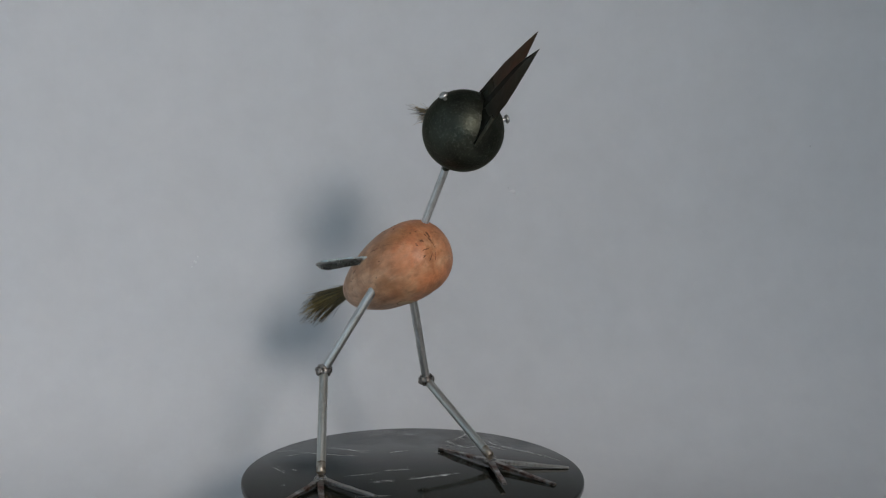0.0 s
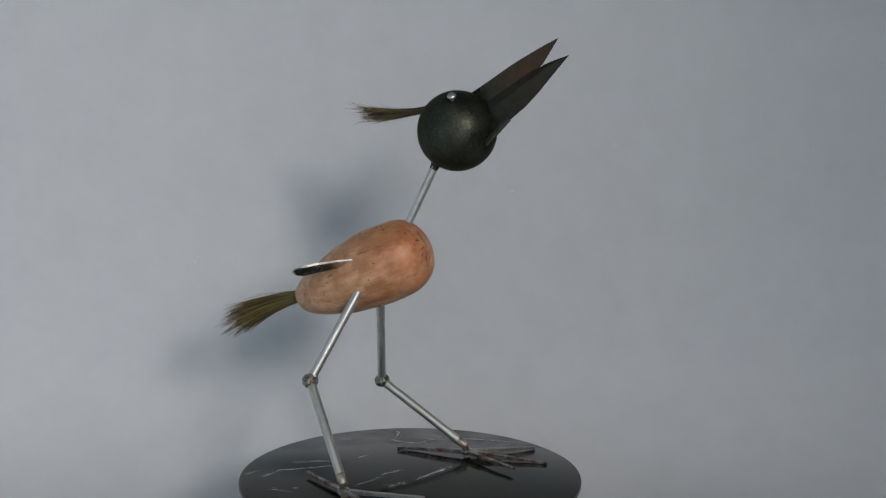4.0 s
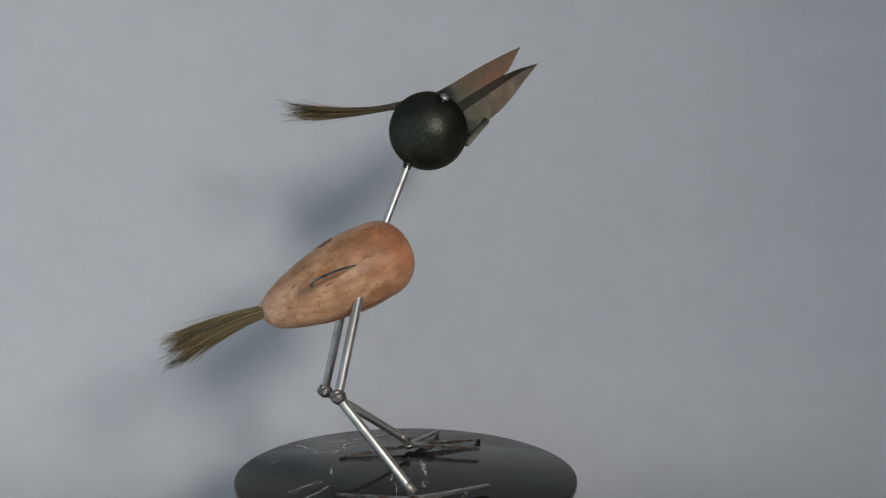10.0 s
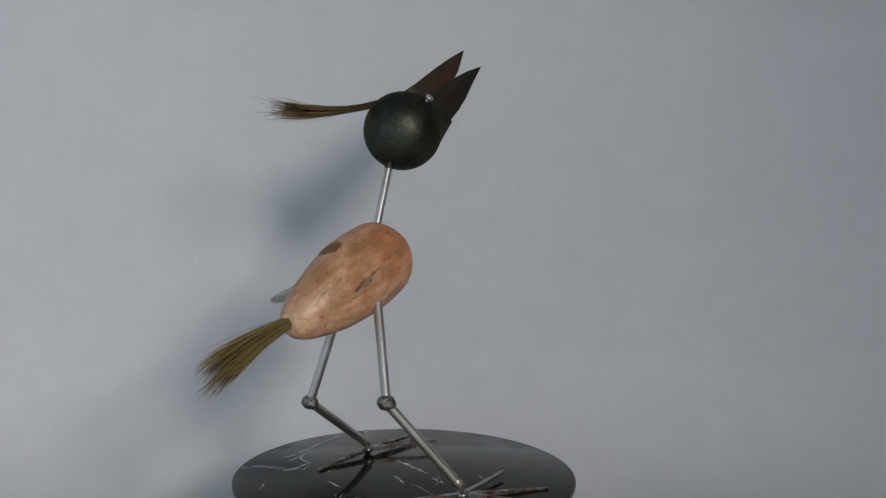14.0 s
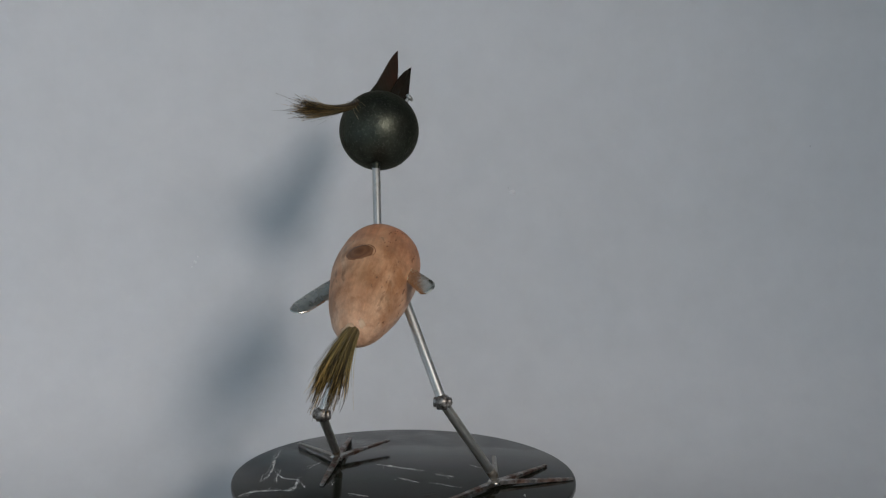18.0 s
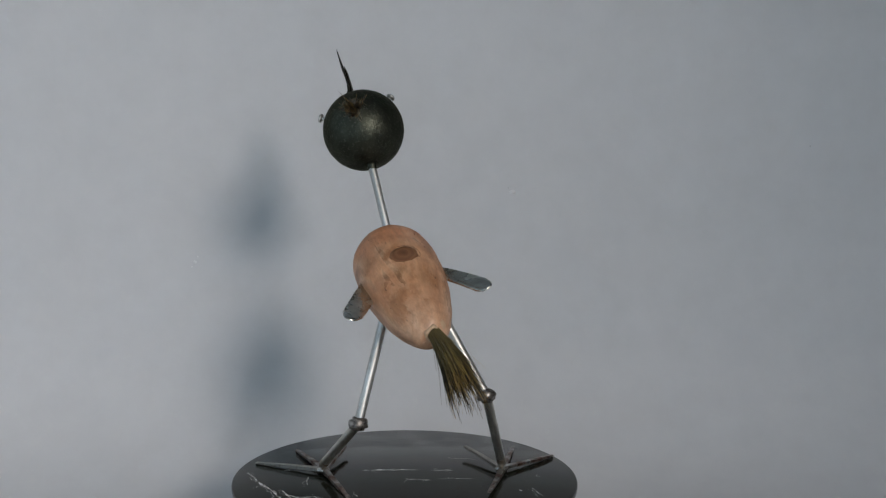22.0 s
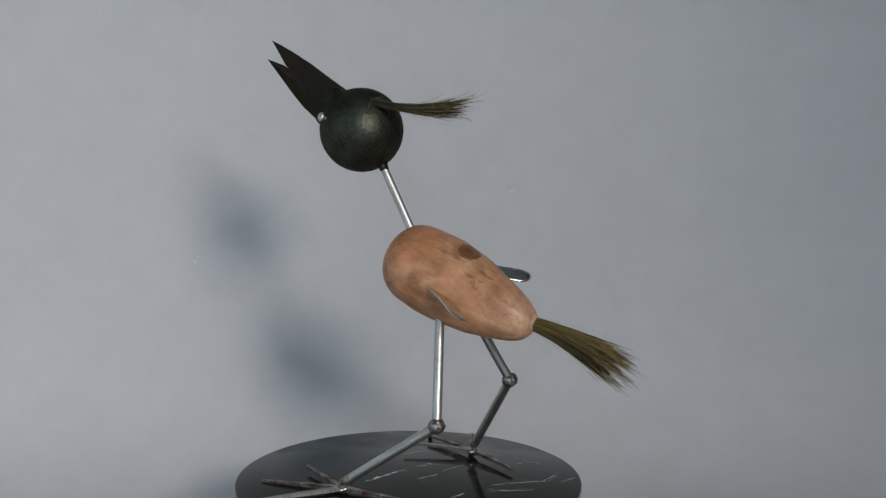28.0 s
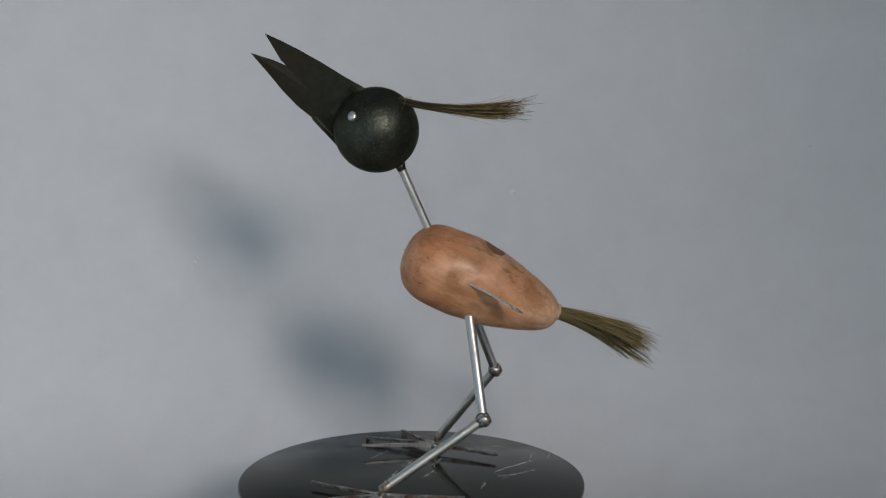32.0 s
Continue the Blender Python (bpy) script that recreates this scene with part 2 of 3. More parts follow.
M_PALE_HAIR = bristle("pale_bristle", (0.25, 0.20, 0.12), (0.50, 0.42, 0.28))
M_GLUE = plain_paint("pale_dried_glue", (0.54, 0.375, 0.245), 0.6)
M_PLUG = plain_paint("pale_plug_wood", (0.56, 0.37, 0.22), 0.55)
M_SCUFF = plain_paint("pale_wall_scuff", (0.76, 0.765, 0.775), 0.6)
M_SPECK = plain_paint("dark_wall_speck", (0.52, 0.52, 0.53), 0.8)

# ---- mesh helpers ----


def part(name, bm, material, parent=None, label="", smooth=True, m=None):
    bmesh.ops.recalc_face_normals(bm, faces=bm.faces)
    me = bpy.data.meshes.new(name)
    bm.to_mesh(me)
    bm.free()
    me.materials.append(material)
    me.polygons.foreach_set("use_smooth", [smooth] * len(me.polygons))
    ob = new(name, me)
    ob.parent = parent
    if m is not None:
        ob.matrix_basis = m
    if label:
        ob["label"] = label
    return ob


def add_box(bm, lo, hi):
    lo, hi = Vector(lo), Vector(hi)
    m = Matrix.Translation((lo + hi) / 2) @ Matrix.Diagonal((*(hi - lo), 1))
    return bmesh.ops.create_cube(bm, size=1, matrix=m)["verts"]


def box(lo, hi, bevel=0.0):
    bm = bmesh.new()
    add_box(bm, lo, hi)
    if bevel:
        bmesh.ops.bevel(bm, geom=bm.edges[:], offset=bevel, segments=2, affect="EDGES", profile=0.5)
    return bm


def lathe(bm, rows, count=48, m=None):
    """A turned form about z: rows of (radius, height); ends with radius 0 close to a point."""
    rings = []
    for r, z in rows:
        if r < 1e-7:
            rings.append([bm.verts.new((0, 0, z))])
        else:
            rings.append([bm.verts.new((r * math.cos(2 * math.pi * k / count), r * math.sin(2 * math.pi * k / count), z)) for k in range(count)])
    for a, b in zip(rings, rings[1:]):
        for k in range(count):
            j = (k + 1) % count
            if len(a) == 1:
                bm.faces.new((a[0], b[k], b[j]))
            elif len(b) == 1:
                bm.faces.new((a[k], a[j], b[0]))
            else:
                bm.faces.new((a[k], a[j], b[j], b[k]))
    if m is not None:
        bmesh.ops.transform(bm, matrix=m, verts=[v for ring in rings for v in ring])
    return [v for ring in rings for v in ring]


def aligned(a, b):
    """The pose at a whose z axis points to b."""
    a, b = Vector(a), Vector(b)
    return Matrix.Translation(a) @ (b - a).to_track_quat("Z", "Y").to_matrix().to_4x4()


def rod_bm(length, r, wobble=0.0):
    bm = bmesh.new()
    e = r * 0.18
    rows = [(0, 0), (r - e, 0), (r, e)]
    steps = max(2, int(length / 0.006))
    for k in range(1, steps):
        t = k / steps
        rows.append((r * (1 + wobble * noise.noise(Vector((t * 9, r * 900, 0)))), e + (length - 2 * e) * t))
    rows += [(r, length - e), (r - e, length), (0, length)]
    lathe(bm, rows, 20)
    return bm


def roughen(bm, scale, amount, seed=0.0):
    bm.normal_update()
    for v in bm.verts:
        v.co += v.normal * amount * noise.noise(v.co * scale + Vector((seed, seed * 0.7, 0)))


# ---- room ----
T = 0.15
# unseen wall behind the backdrop, added so upward-facing metal reflects something darker
tagged(part("wall_north", box((LEFT_X - T, WALL_Y + 0.06, -0.0), (RIGHT_X + T, WALL_Y + 0.06 + T, CEIL_Z)), M_CEIL, smooth=False), "unseen grey wall added for darker reflections above the backdrop", "wall", kind="structure")


def sweep():
    """The seamless backdrop: a stiff sheet that hangs plumb and curves forward onto the table."""
    bend, low, front_y = 0.18, 0.89, -0.40
    # top edge ends out of view, so higher reflections meet the darker wall
    path = [(WALL_Y, 1.67), (WALL_Y, 1.4), (WALL_Y, low + bend)]
    for k in range(1, 25):
        a = radians(90 * k / 24)
        path.append((WALL_Y - bend + bend * math.cos(a), low + bend - bend * math.sin(a)))
    path += [(-0.1, low), (front_y, low)]
    bm = bmesh.new()
    t = 0.002
    front_rows, back_rows, cuts = [], [], [-1.75 + 2.65 * k / 12 for k in range(13)]
    for k, (y, z) in enumerate(path):
        p, q = path[max(k - 1, 0)], path[min(k + 1, len(path) - 1)]
        d = Vector((0, q[0] - p[0], q[1] - p[1])).normalized()
        n = Vector((0, d.z, -d.y)) * -t
        front_rows.append([bm.verts.new((x, y, z)) for x in cuts])
        back_rows.append([bm.verts.new(Vector((x, y, z)) + n) for x in cuts])
    for rows in (front_rows, back_rows):
        for p, q in zip(rows, rows[1:]):
            for i in range(len(cuts) - 1):
                bm.faces.new((p[i], p[i + 1], q[i + 1], q[i]))
    return tagged(part("backdrop", bm, M_WALL), "seamless grey-white backdrop sheet curving onto the table", "backdrop", kind="structure")


backdrop = sweep()


def table():
    t = tagged(new("table"), "plain wooden table under the backdrop sheet", "table")
    part("tabletop", box((-1.3, -0.42, 0.850), (0.85, 0.34, 0.8875), 0.003), M_TABLE, t, smooth=False)
    for x in (-1.25, 0.75):
        for y in (-0.38, 0.25):
            part("leg", box((x, y, 0), (x + 0.05, y + 0.05, 0.850), 0.003), M_TABLE, t, smooth=False)


table()
# these unseen walls act as reflectors that lift the shadows
tagged(part("wall_west", box((LEFT_X - T, BACK_Y, 0), (LEFT_X, WALL_Y - 0.0, CEIL_Z)), M_WEST, smooth=False), "unseen side wall, pale blue to bounce cool fill", "wall", kind="structure")
tagged(part("wall_south", box((LEFT_X - T, BACK_Y - T, 0), (RIGHT_X + T, BACK_Y, CEIL_Z)), M_SOUTH, smooth=False), "unseen end wall, pale blue to bounce cool fill", "wall", kind="structure")
tagged(part("floor", box((LEFT_X - T, BACK_Y - T, -0.1), (RIGHT_X + T, WALL_Y + T, 0)), M_FLOOR, smooth=False), "plain grey painted floor", "floor", kind="structure")
tagged(part("ceiling", box((LEFT_X - T, BACK_Y - T, CEIL_Z), (RIGHT_X + T, WALL_Y + T, CEIL_Z + 0.1)), M_CEIL, smooth=False), "plain grey painted ceiling", "ceiling", kind="structure")


def window_wall():
    """The wall with the window's opening: four blocks round it."""
    y0, y1, z0, z1 = WIN_Y - WIN_W / 2, WIN_Y + WIN_W / 2, WIN_Z - WIN_H / 2, WIN_Z + WIN_H / 2
    bm = bmesh.new()
    add_box(bm, (RIGHT_X, BACK_Y, 0), (RIGHT_X + T, WALL_Y, z0))
    add_box(bm, (RIGHT_X, BACK_Y, z1), (RIGHT_X + T, WALL_Y, CEIL_Z))
    add_box(bm, (RIGHT_X, BACK_Y, z0), (RIGHT_X + T, y0, z1))
    add_box(bm, (RIGHT_X, y1, z0), (RIGHT_X + T, WALL_Y, z1))
    tagged(part("wall_east", bm, M_EAST, smooth=False), "unseen wall with one high window, dark slate to cut bounce", "wall", kind="structure")
    win = tagged(new("window_1"), "small high window with white wooden frame", "window", kind="structure")
    win.location = (RIGHT_X + 0.128, WIN_Y, WIN_Z)
    f = 0.035
    bm = bmesh.new()
    hy, hz = WIN_W / 2, WIN_H / 2
    add_box(bm, (-0.02, -hy, -hz), (0.02, hy, -hz + f))
    add_box(bm, (-0.02, -hy, hz - f), (0.02, hy, hz))
    add_box(bm, (-0.02, -hy, -hz + f), (0.02, -hy + f, hz - f))
    add_box(bm, (-0.02, hy - f, -hz + f), (0.02, hy, hz - f))
    part("window_frame", bm, M_TRIM, win, smooth=False)
    pane = part("pane", box((-0.003, -hy + f, -hz + f), (0.003, hy - f, hz - f)), M_GLASS, win, smooth=False)
    pane.visible_shadow = False


window_wall()


def scuff(x, z, w, h, material, seed, name):
    """A thin irregular mark of paint or dirt on the wall's face."""
    rng = random.Random(seed)
    bm = bmesh.new()
    ring = []
    for k in range(11):
        a = 2 * math.pi * k / 11
        s = rng.uniform(0.55, 1.0)
        ring.append((w * s * math.cos(a), h * s * math.sin(a)))
    lo = [bm.verts.new((x + a, WALL_Y + 0.001, z + b)) for a, b in ring]
    hi = [bm.verts.new((x + a * 0.9, WALL_Y - 0.0004, z + b * 0.9)) for a, b in ring]
    bm.faces.new(hi)
    for k in range(11):
        j = (k + 1) % 11
        bm.faces.new((lo[k], lo[j], hi[j], hi[k]))
    part(name, bm, material, backdrop)


for _x, _z, _w, _h, _m, _n in ((0.122, 1.2515, 0.0014, 0.0009, M_SPECK, "scuff_mark"), (0.127, 1.2465, 0.0065, 0.0042, M_SCUFF, "scuff_mark"),
                              (-0.270, 1.157, 0.0036, 0.0030, M_SCUFF, "scuff_mark"), (-0.266, 1.164, 0.0014, 0.0020, M_SCUFF, "scuff_mark"), (-0.274, 1.151, 0.0016, 0.0012, M_SCUFF, "scuff_mark"),
                              (0.502, 1.306, 0.0013, 0.0015, M_SPECK, "scuff_mark")):
    scuff(_x, _z, _w, _h, _m, int(_x * 1000 + _z * 100), _n)

# ---- turntable ----
TURN = ((0, 0.1), (1, 7.1), (2, 13.9), (3, 21.1), (4, 28.1), (5, 35.4), (6, 42.7), (7, 50.1), (8, 57.6), (9, 65.3), (10, 73.0), (11, 80.5), (12, 88.0),
        (13, 95.5), (14, 102.9), (15, 110.5), (16, 118.0), (17, 125.5), (18, 132.8), (19, 140.1), (20, 147.2), (21, 154.3), (22, 161.4), (23, 168.6),
        (24, 175.8), (25, 183.0), (26, 189.9), (27, 197.0), (28, 204.1), (29, 211.2), (30, 218.5), (31, 225.7), (32, 233.2))

DISC_R = 0.1603
plinth = tagged(new("turntable_drive"), "black round turntable drive on the backdrop sheet", "turntable base")
bm = bmesh.new()
lathe(bm, [(0, 0.89), (0.108, 0.89), (0.11, 0.892), (0.11, 0.975), (0.108, 0.977), (0, 0.977)], 64)
part("housing", bm, M_PLINTH, plinth)
bm = bmesh.new()
lathe(bm, [(0, 0.977), (0.07, 0.977), (0.07, DISC_Z - 0.009), (0, DISC_Z - 0.009)], 48)
part("spindle_plate", bm, M_PLINTH, plinth)

turntable = tagged(new("marble_disc"), "round polished black marble disc with white veins", "turntable")
bm = bmesh.new()
lathe(bm, [(0, -0.009), (DISC_R - 0.004, -0.009), (DISC_R - 0.0012, -0.0078), (DISC_R, -0.005), (DISC_R, -0.0016), (DISC_R - 0.0005, -0.0005), (DISC_R - 0.0016, 0.0), (0, 0.0)], 160,
      Matrix.Translation((0.0031, 0.0045, 0)))
part("disc_slab", bm, M_MARBLE, turntable)

# the white veins, in millimetres from the turning axis: half width in tenths of a millimetre, then the bends along each
VEINS = ((9, (-124, 59), (-103, 70), (-86, 66), (-71, 62), (-52, 61)), (5, (-42, 70), (-62, 83), (-84, 88)), (7, (-22, 70), (-3, 78)), (7, (-24, 12), (-12, 13), (-1, 15)),
         (9, (47, 3), (26, -6), (-1, -15)), (4, (-14, -17), (-35, -23)), (9, (147, 41), (125, 66), (98, 87), (84, 104), (76, 116)),
         (9, (57, 155), (58, 135), (47, 118), (39, 112), (43, 101), (59, 87)), (12, (87, 91), (70, 93), (58, 87)), (5, (66, 107), (95, 80)))
FAINT_VEINS = ((5, (77, 64), (88, 37)), (4, (-133, 25), (-118, 5)), (4, (-30, 5), (-62, -7)), (4, (-17, -62), (-50, -64)), (5, (-116, 79), (-137, 74)), (4, (32, 65), (24, 76)),
               (4, (-41, 78), (-59, 79)), (9, (118, 26), (112, 23)), (5, (-13, 141), (3, 136)), (7, (-108, 13), (-112, 15)), (5, (-112, -35), (-117, -30)), (3, (-35, -24), (-15, -22)), (4, (36, 97), (57, 87)))


def veins():
    """Thin wandering threads of white mineral with fine side branches, a hair above the polished face."""
    rng = random.Random(11)
    bm = bmesh.new()

    def thread(bends, width, wander, seed):
        points = [Vector((x, y, 0)) / 1000 for x, y in bends]
        total = sum((b - a).length for a, b in zip(points, points[1:]))
        done, last = 0.0, None
        for a, b in zip(points, points[1:]):
            d = b - a
            w = Vector((-d.y, d.x, 0)).normalized()
            n = max(4, int(d.length / 0.0009))
            for k in range(n + 1):
                t = (done + d.length * k / n) / total
                q = (a + d * k / n) * 45 + Vector((seed * 3.7, 0, 0))
                ends = max(0.0, math.sin(math.pi * t)) ** 0.5
                p = a + d * k / n + w * wander * (noise.noise(q * 2.2) + 0.5 * noise.noise(q * 6) + 0.2 * noise.noise(q * 15)) + Vector((0, 0, 0.00008))
                h = width * (0.2 + 0.8 * ends) * max(0.06, 0.55 + 1.1 * noise.noise(q * 3.1) + 0.55 * noise.noise(q * 12))
                if math.hypot(p.x - 0.0031, p.y - 0.0045) > DISC_R - 0.002:
                    last = None
                    continue
                pair = (bm.verts.new(p - w * h), bm.verts.new(p + w * h))
                if last:
                    bm.faces.new((last[0], pair[0], pair[1], last[1]))
                last = pair
            done += d.length

    for i, (width, *bends) in enumerate(VEINS + FAINT_VEINS):
        thread(bends, width / (8600 if i < len(VEINS) else 10000), 0.0016, i)
        # finer threads that run beside the main one
        for k in range(2 if i < len(VEINS) else 1):
            shift = Vector((rng.uniform(-3.2, 3.2), rng.uniform(-3.2, 3.2)))
            thread([(x + shift.x * rng.uniform(0.3, 1.4), y + shift.y * rng.uniform(0.3, 1.4)) for x, y in bends], width / 30000, 0.0030, i * 7 + k + 40)
        # short side branches
        for k in range(len(bends) - 1 if i < len(VEINS) else 0):
            a, b = Vector(bends[k]), Vector(bends[k + 1])
            p, d = a.lerp(b, rng.uniform(0.2, 0.8)), (b - a).normalized()
            d.rotate(Matrix.Rotation(rng.choice((-1, 1)) * rng.uniform(0.4, 1.1), 2))
            e = p + d * rng.uniform(5, 13)
            thread([tuple(p), tuple(e)], rng.uniform(0.00012, 0.00026), 0.0014, i * 11 + k + 200)
    me_part = part("vein_work", bm, M_VEIN, turntable, "thin white veins in the black marble")
    me_part["kind"] = "stuff"


veins()

# ---- the bird: in its own axes, x ahead, y to its left, z up, metres from the turntable's axis ----
HEADING = -52.6


def bird(x, y, z):
    """A point of the bird from millimetres ahead, to its right and up."""
    a = radians(HEADING)
    u, v = x / 1000, -y / 1000
    return Vector((u * math.cos(a) - v * math.sin(a), u * math.sin(a) + v * math.cos(a), z / 1000))


sculpture = tagged(new("bird_sculpture"), "bird sculpture of wood, steel rods, iron ball and blades", "sculpture")


TAIL_END, CHEST_END = bird(-116.2, -24.9, 158.4), bird(-26.7, -24.2, 198.1)
AXIS = (CHEST_END - TAIL_END).length
_rho_s = np.linspace(0, 1, 161)
_rho = np.polyval(np.polyfit(np.array((0, .2, .45, .7, .88, 1.0)), np.array((18.5, 26.3, 33.0, 37.1, 37.2, 36.5)) / 1000, 5), _rho_s)
FRONT_R, FRONT_L = float(_rho[-1]), float(_rho[-1]) - 0.0014   # the blunt chest
BODY_X0, BODY_X1 = -float(_rho[0]), AXIS + FRONT_L


def body_surface(x, ang, proud=0.0):
    """The wood's surface at x along the body's axis and an angle about it (0: to the left, 90 degrees: up)."""
    r = math.sqrt(max(0.0, float(np.max(_rho ** 2 - (x - _rho_s * AXIS) ** 2))))
    if x > AXIS:
        r = FRONT_R * max(0.0, 1 - ((x - AXIS) / FRONT_L) ** 2.3) ** (1 / 2.3)
    p = Vector((x, r * math.cos(ang), r * math.sin(ang)))
    out = Vector((0, math.cos(ang), math.sin(ang)))
    return p + out * (min(1.0, r / 0.01) * (0.0011 * noise.noise(p * 26) + 0.0004 * noise.noise(p * 70)) + proud)


def body_pose():
    x = (CHEST_END - TAIL_END).normalized()
    y = Vector((0, 0, 1)).cross(x).normalized()
    m = Matrix((x, y, x.cross(y))).transposed().to_4x4()
    m.translation = TAIL_END
    return m


BODY_M = body_pose()


def torso():
    bm = bmesh.new()
    steps, count = 84, 96
    rings = []
    for k in range(steps + 1):
        x = BODY_X0 + (BODY_X1 - BODY_X0) * (0.5 - 0.5 * math.cos(math.pi * k / steps))
        if k in (0, steps):
            rings.append([bm.verts.new((x, 0, 0))])
        else:
            rings.append([bm.verts.new(body_surface(x, 2 * math.pi * j / count)) for j in range(count)])
    for p, q in zip(rings, rings[1:]):
        for j in range(count):
            i = (j + 1) % count
            if len(p) == 1:
                bm.faces.new((p[0], q[j], q[i]))
            elif len(q) == 1:
                bm.faces.new((p[j], p[i], q[0]))
            else:
                bm.faces.new((p[j], p[i], q[i], q[j]))
    return part("body", bm, M_WOOD, sculpture, "smooth tan wooden body with darker knots and pits", m=BODY_M)


body = torso()


def inlay(bm, x, ang, half_x, half_s, seed, proud=0.00012, turn=0.0, ragged=0.12):
    """A thin oval patch lying on the wood: half lengths along the axis and round it."""
    rng = random.Random(seed)
    r = max(0.006, math.hypot(*body_surface(x, ang).yz))
    n = 22
    wob = [1 + rng.uniform(-ragged, ragged) for _ in range(n)]
    c, s = math.cos(turn), math.sin(turn)
    mid = bm.verts.new(body_surface(x, ang, proud))
    rings = []
    for f in (0.35, 0.7, 0.96, 1.0):
        ring = []
        for j in range(n):
            a = 2 * math.pi * j / n
            du, dv = half_x * math.cos(a) * f * wob[j], half_s * math.sin(a) * f * wob[j]
            ring.append(bm.verts.new(body_surface(x + du * c - dv * s, ang + (du * s + dv * c) / r, proud if f < 1 else -0.0003)))
        rings.append(ring)
    for j in range(n):
        bm.faces.new((mid, rings[0][j], rings[0][(j + 1) % n]))
        for p, q in zip(rings, rings[1:]):
            bm.faces.new((p[j], q[j], q[(j + 1) % n], p[(j + 1) % n]))



def ribbon(bm, path, width, seed, proud=0.00016):
    """A thin tapering strip lying on the wood, along (x, angle) points."""
    last = None
    n = len(path) - 1
    for k, (x, a) in enumerate(path):
        p = body_surface(x, a, proud)
        q = body_surface(*path[min(k + 1, n)], proud) - body_surface(*path[max(k - 1, 0)], proud)
        side = q.cross(Vector((0, p.y, p.z))).normalized()
        w = width * math.sin(math.pi * (k + 0.4) / (n + 0.8)) * (0.7 + 0.6 * noise.noise(Vector((k * 0.7, seed, 0))))
        pair = (bm.verts.new(p - side * w), bm.verts.new(p + side * w))
        if last:
            bm.faces.new((last[0], pair[0], pair[1], last[1]))
        last = pair


def wood_marks():
    """The knot on the back with its crescent crack, and the pits and cracks of the wood."""
    bm = bmesh.new()
    inlay(bm, 0.0602, radians(79), 0.0102, 0.0130, 3, ragged=0.07)
    part("knot", bm, M_KNOT, body, "dark reddish-brown oval knot")
    bm = bmesh.new()
    arc = []
    for k in range(25):
        f = radians(-30 + 160 * k / 24)
        arc.append((0.0602 + 0.0104 * math.cos(f), radians(79) + 0.0132 * math.sin(f) / 0.034))
    ribbon(bm, arc, 0.0006, 1.5, 0.0003)
    part("knot_crack", bm, M_CRACK, body)
    rng = random.Random(21)
    pits = ((0.093, 177, 12, 6), (0.0825, -162, 14, 6), (0.034, 176, 36, 9), (0.0284, -168, 20, 6), (0.0026, 176, 12, 5), (0.042, 168, 30, 7), (0.1145, 10, 10, 8),
            (0.1097, -32, 16, 14), (0.120, 46, 12, 8), (0.132, 116, 9, 16), (0.1325, -100, 9, 9), (0.1307, 103, 10, 20), (0.1313, -125, 9, 9),
            (0.1312, 152, 6, 12), (0.1302, 168, 5, 15), (0.1322, -168, 6, 11), (0.1310, -146, 5, 13), (0.1265, 138, 8, 6), (0.1280, 128, 6, 8), (0.1225, 150, 9, 4))
    bm = bmesh.new()
    for i, (x, a, lx, ls) in enumerate(pits):
        for k in range(2):
            inlay(bm, x + rng.uniform(-1, 1) * lx / 9000, radians(a) + rng.uniform(-0.04, 0.04), lx / 10000 * rng.uniform(0.4, 1.0), ls / 14000 * rng.uniform(0.4, 1.0), i * 5 + k, 0.00015, rng.uniform(-0.3, 0.3), 0.4)
    for x, a in ((0.0779, 107), (0.0797, 116), (0.0979, 113), (0.1002, 118), (0.1041, 118.5), (0.1078, 128), (0.089, 121), (0.094, 109), (0.072, 112)):
        for k in range(2):
            inlay(bm, x + rng.uniform(-0.0015, 0.0015), radians(a + rng.uniform(-3, 3)), 0.0007, 0.00045, k + int(a), 0.00015, 0, 0.4)
    part("pits", bm, M_CRACK, body)["kind"] = "stuff"
    # long fine cracks: from (x, angle) to (x, angle)
    for x0, a0, x1, a1, w in ((0.0774, 156, 0.094, 157, 0.0006), (0.094, 157, 0.128, 166, 0.0002), (0.0848, -40, 0.0644, -45.6, 0.0002), (0.118, 140, 0.1315, 118, 0.0003)):
        bm = bmesh.new()
        n = 24
        ribbon(bm, [(x0 + (x1 - x0) * k / n, radians(a0 + (a1 - a0) * k / n) + 0.025 * noise.noise(Vector((x0 * 900, k / n * 6, 0)))) for k in range(n + 1)], w, x0 * 100)
        part("crack", bm, M_CRACK, body)
    # a round plug let into the belly
    bm = bmesh.new()
    inlay(bm, 0.075, radians(-96), 0.0088, 0.0088, 8, 0.0002, 0, 0.03)
    part("belly_plug", bm, M_PLUG, body, "pale round wooden plug in the belly")
    bm = bmesh.new()
    ribbon(bm, [(0.075 + 0.0090 * math.cos(2 * math.pi * k / 32), radians(-96) + 0.0090 * math.sin(2 * math.pi * k / 32) / 0.036) for k in range(33)], 0.0006, 2.2, 0.0003)
    part("plug_joint", bm, M_CRACK, body)
    # dried glue round the tail's hole
    bm = bmesh.new()
    lathe(bm, [(0.0040, -0.002), (0.0064, -0.002), (0.0067, -0.0004), (0.0061, 0.0006), (0.0046, 0.0009), (0.0040, -0.002)], 28)
    roughen(bm, 240, 0.0024)
    inv = BODY_M.inverted()
    root, out = inv @ bird(-131.5, -26.5, 156.5), inv @ bird(-170, -27.5, 146)
    part("glue_ring", bm, M_GLUE, body, "pale dried glue round the tail", m=aligned(root + (out - root).normalized() * 0.0021, out))


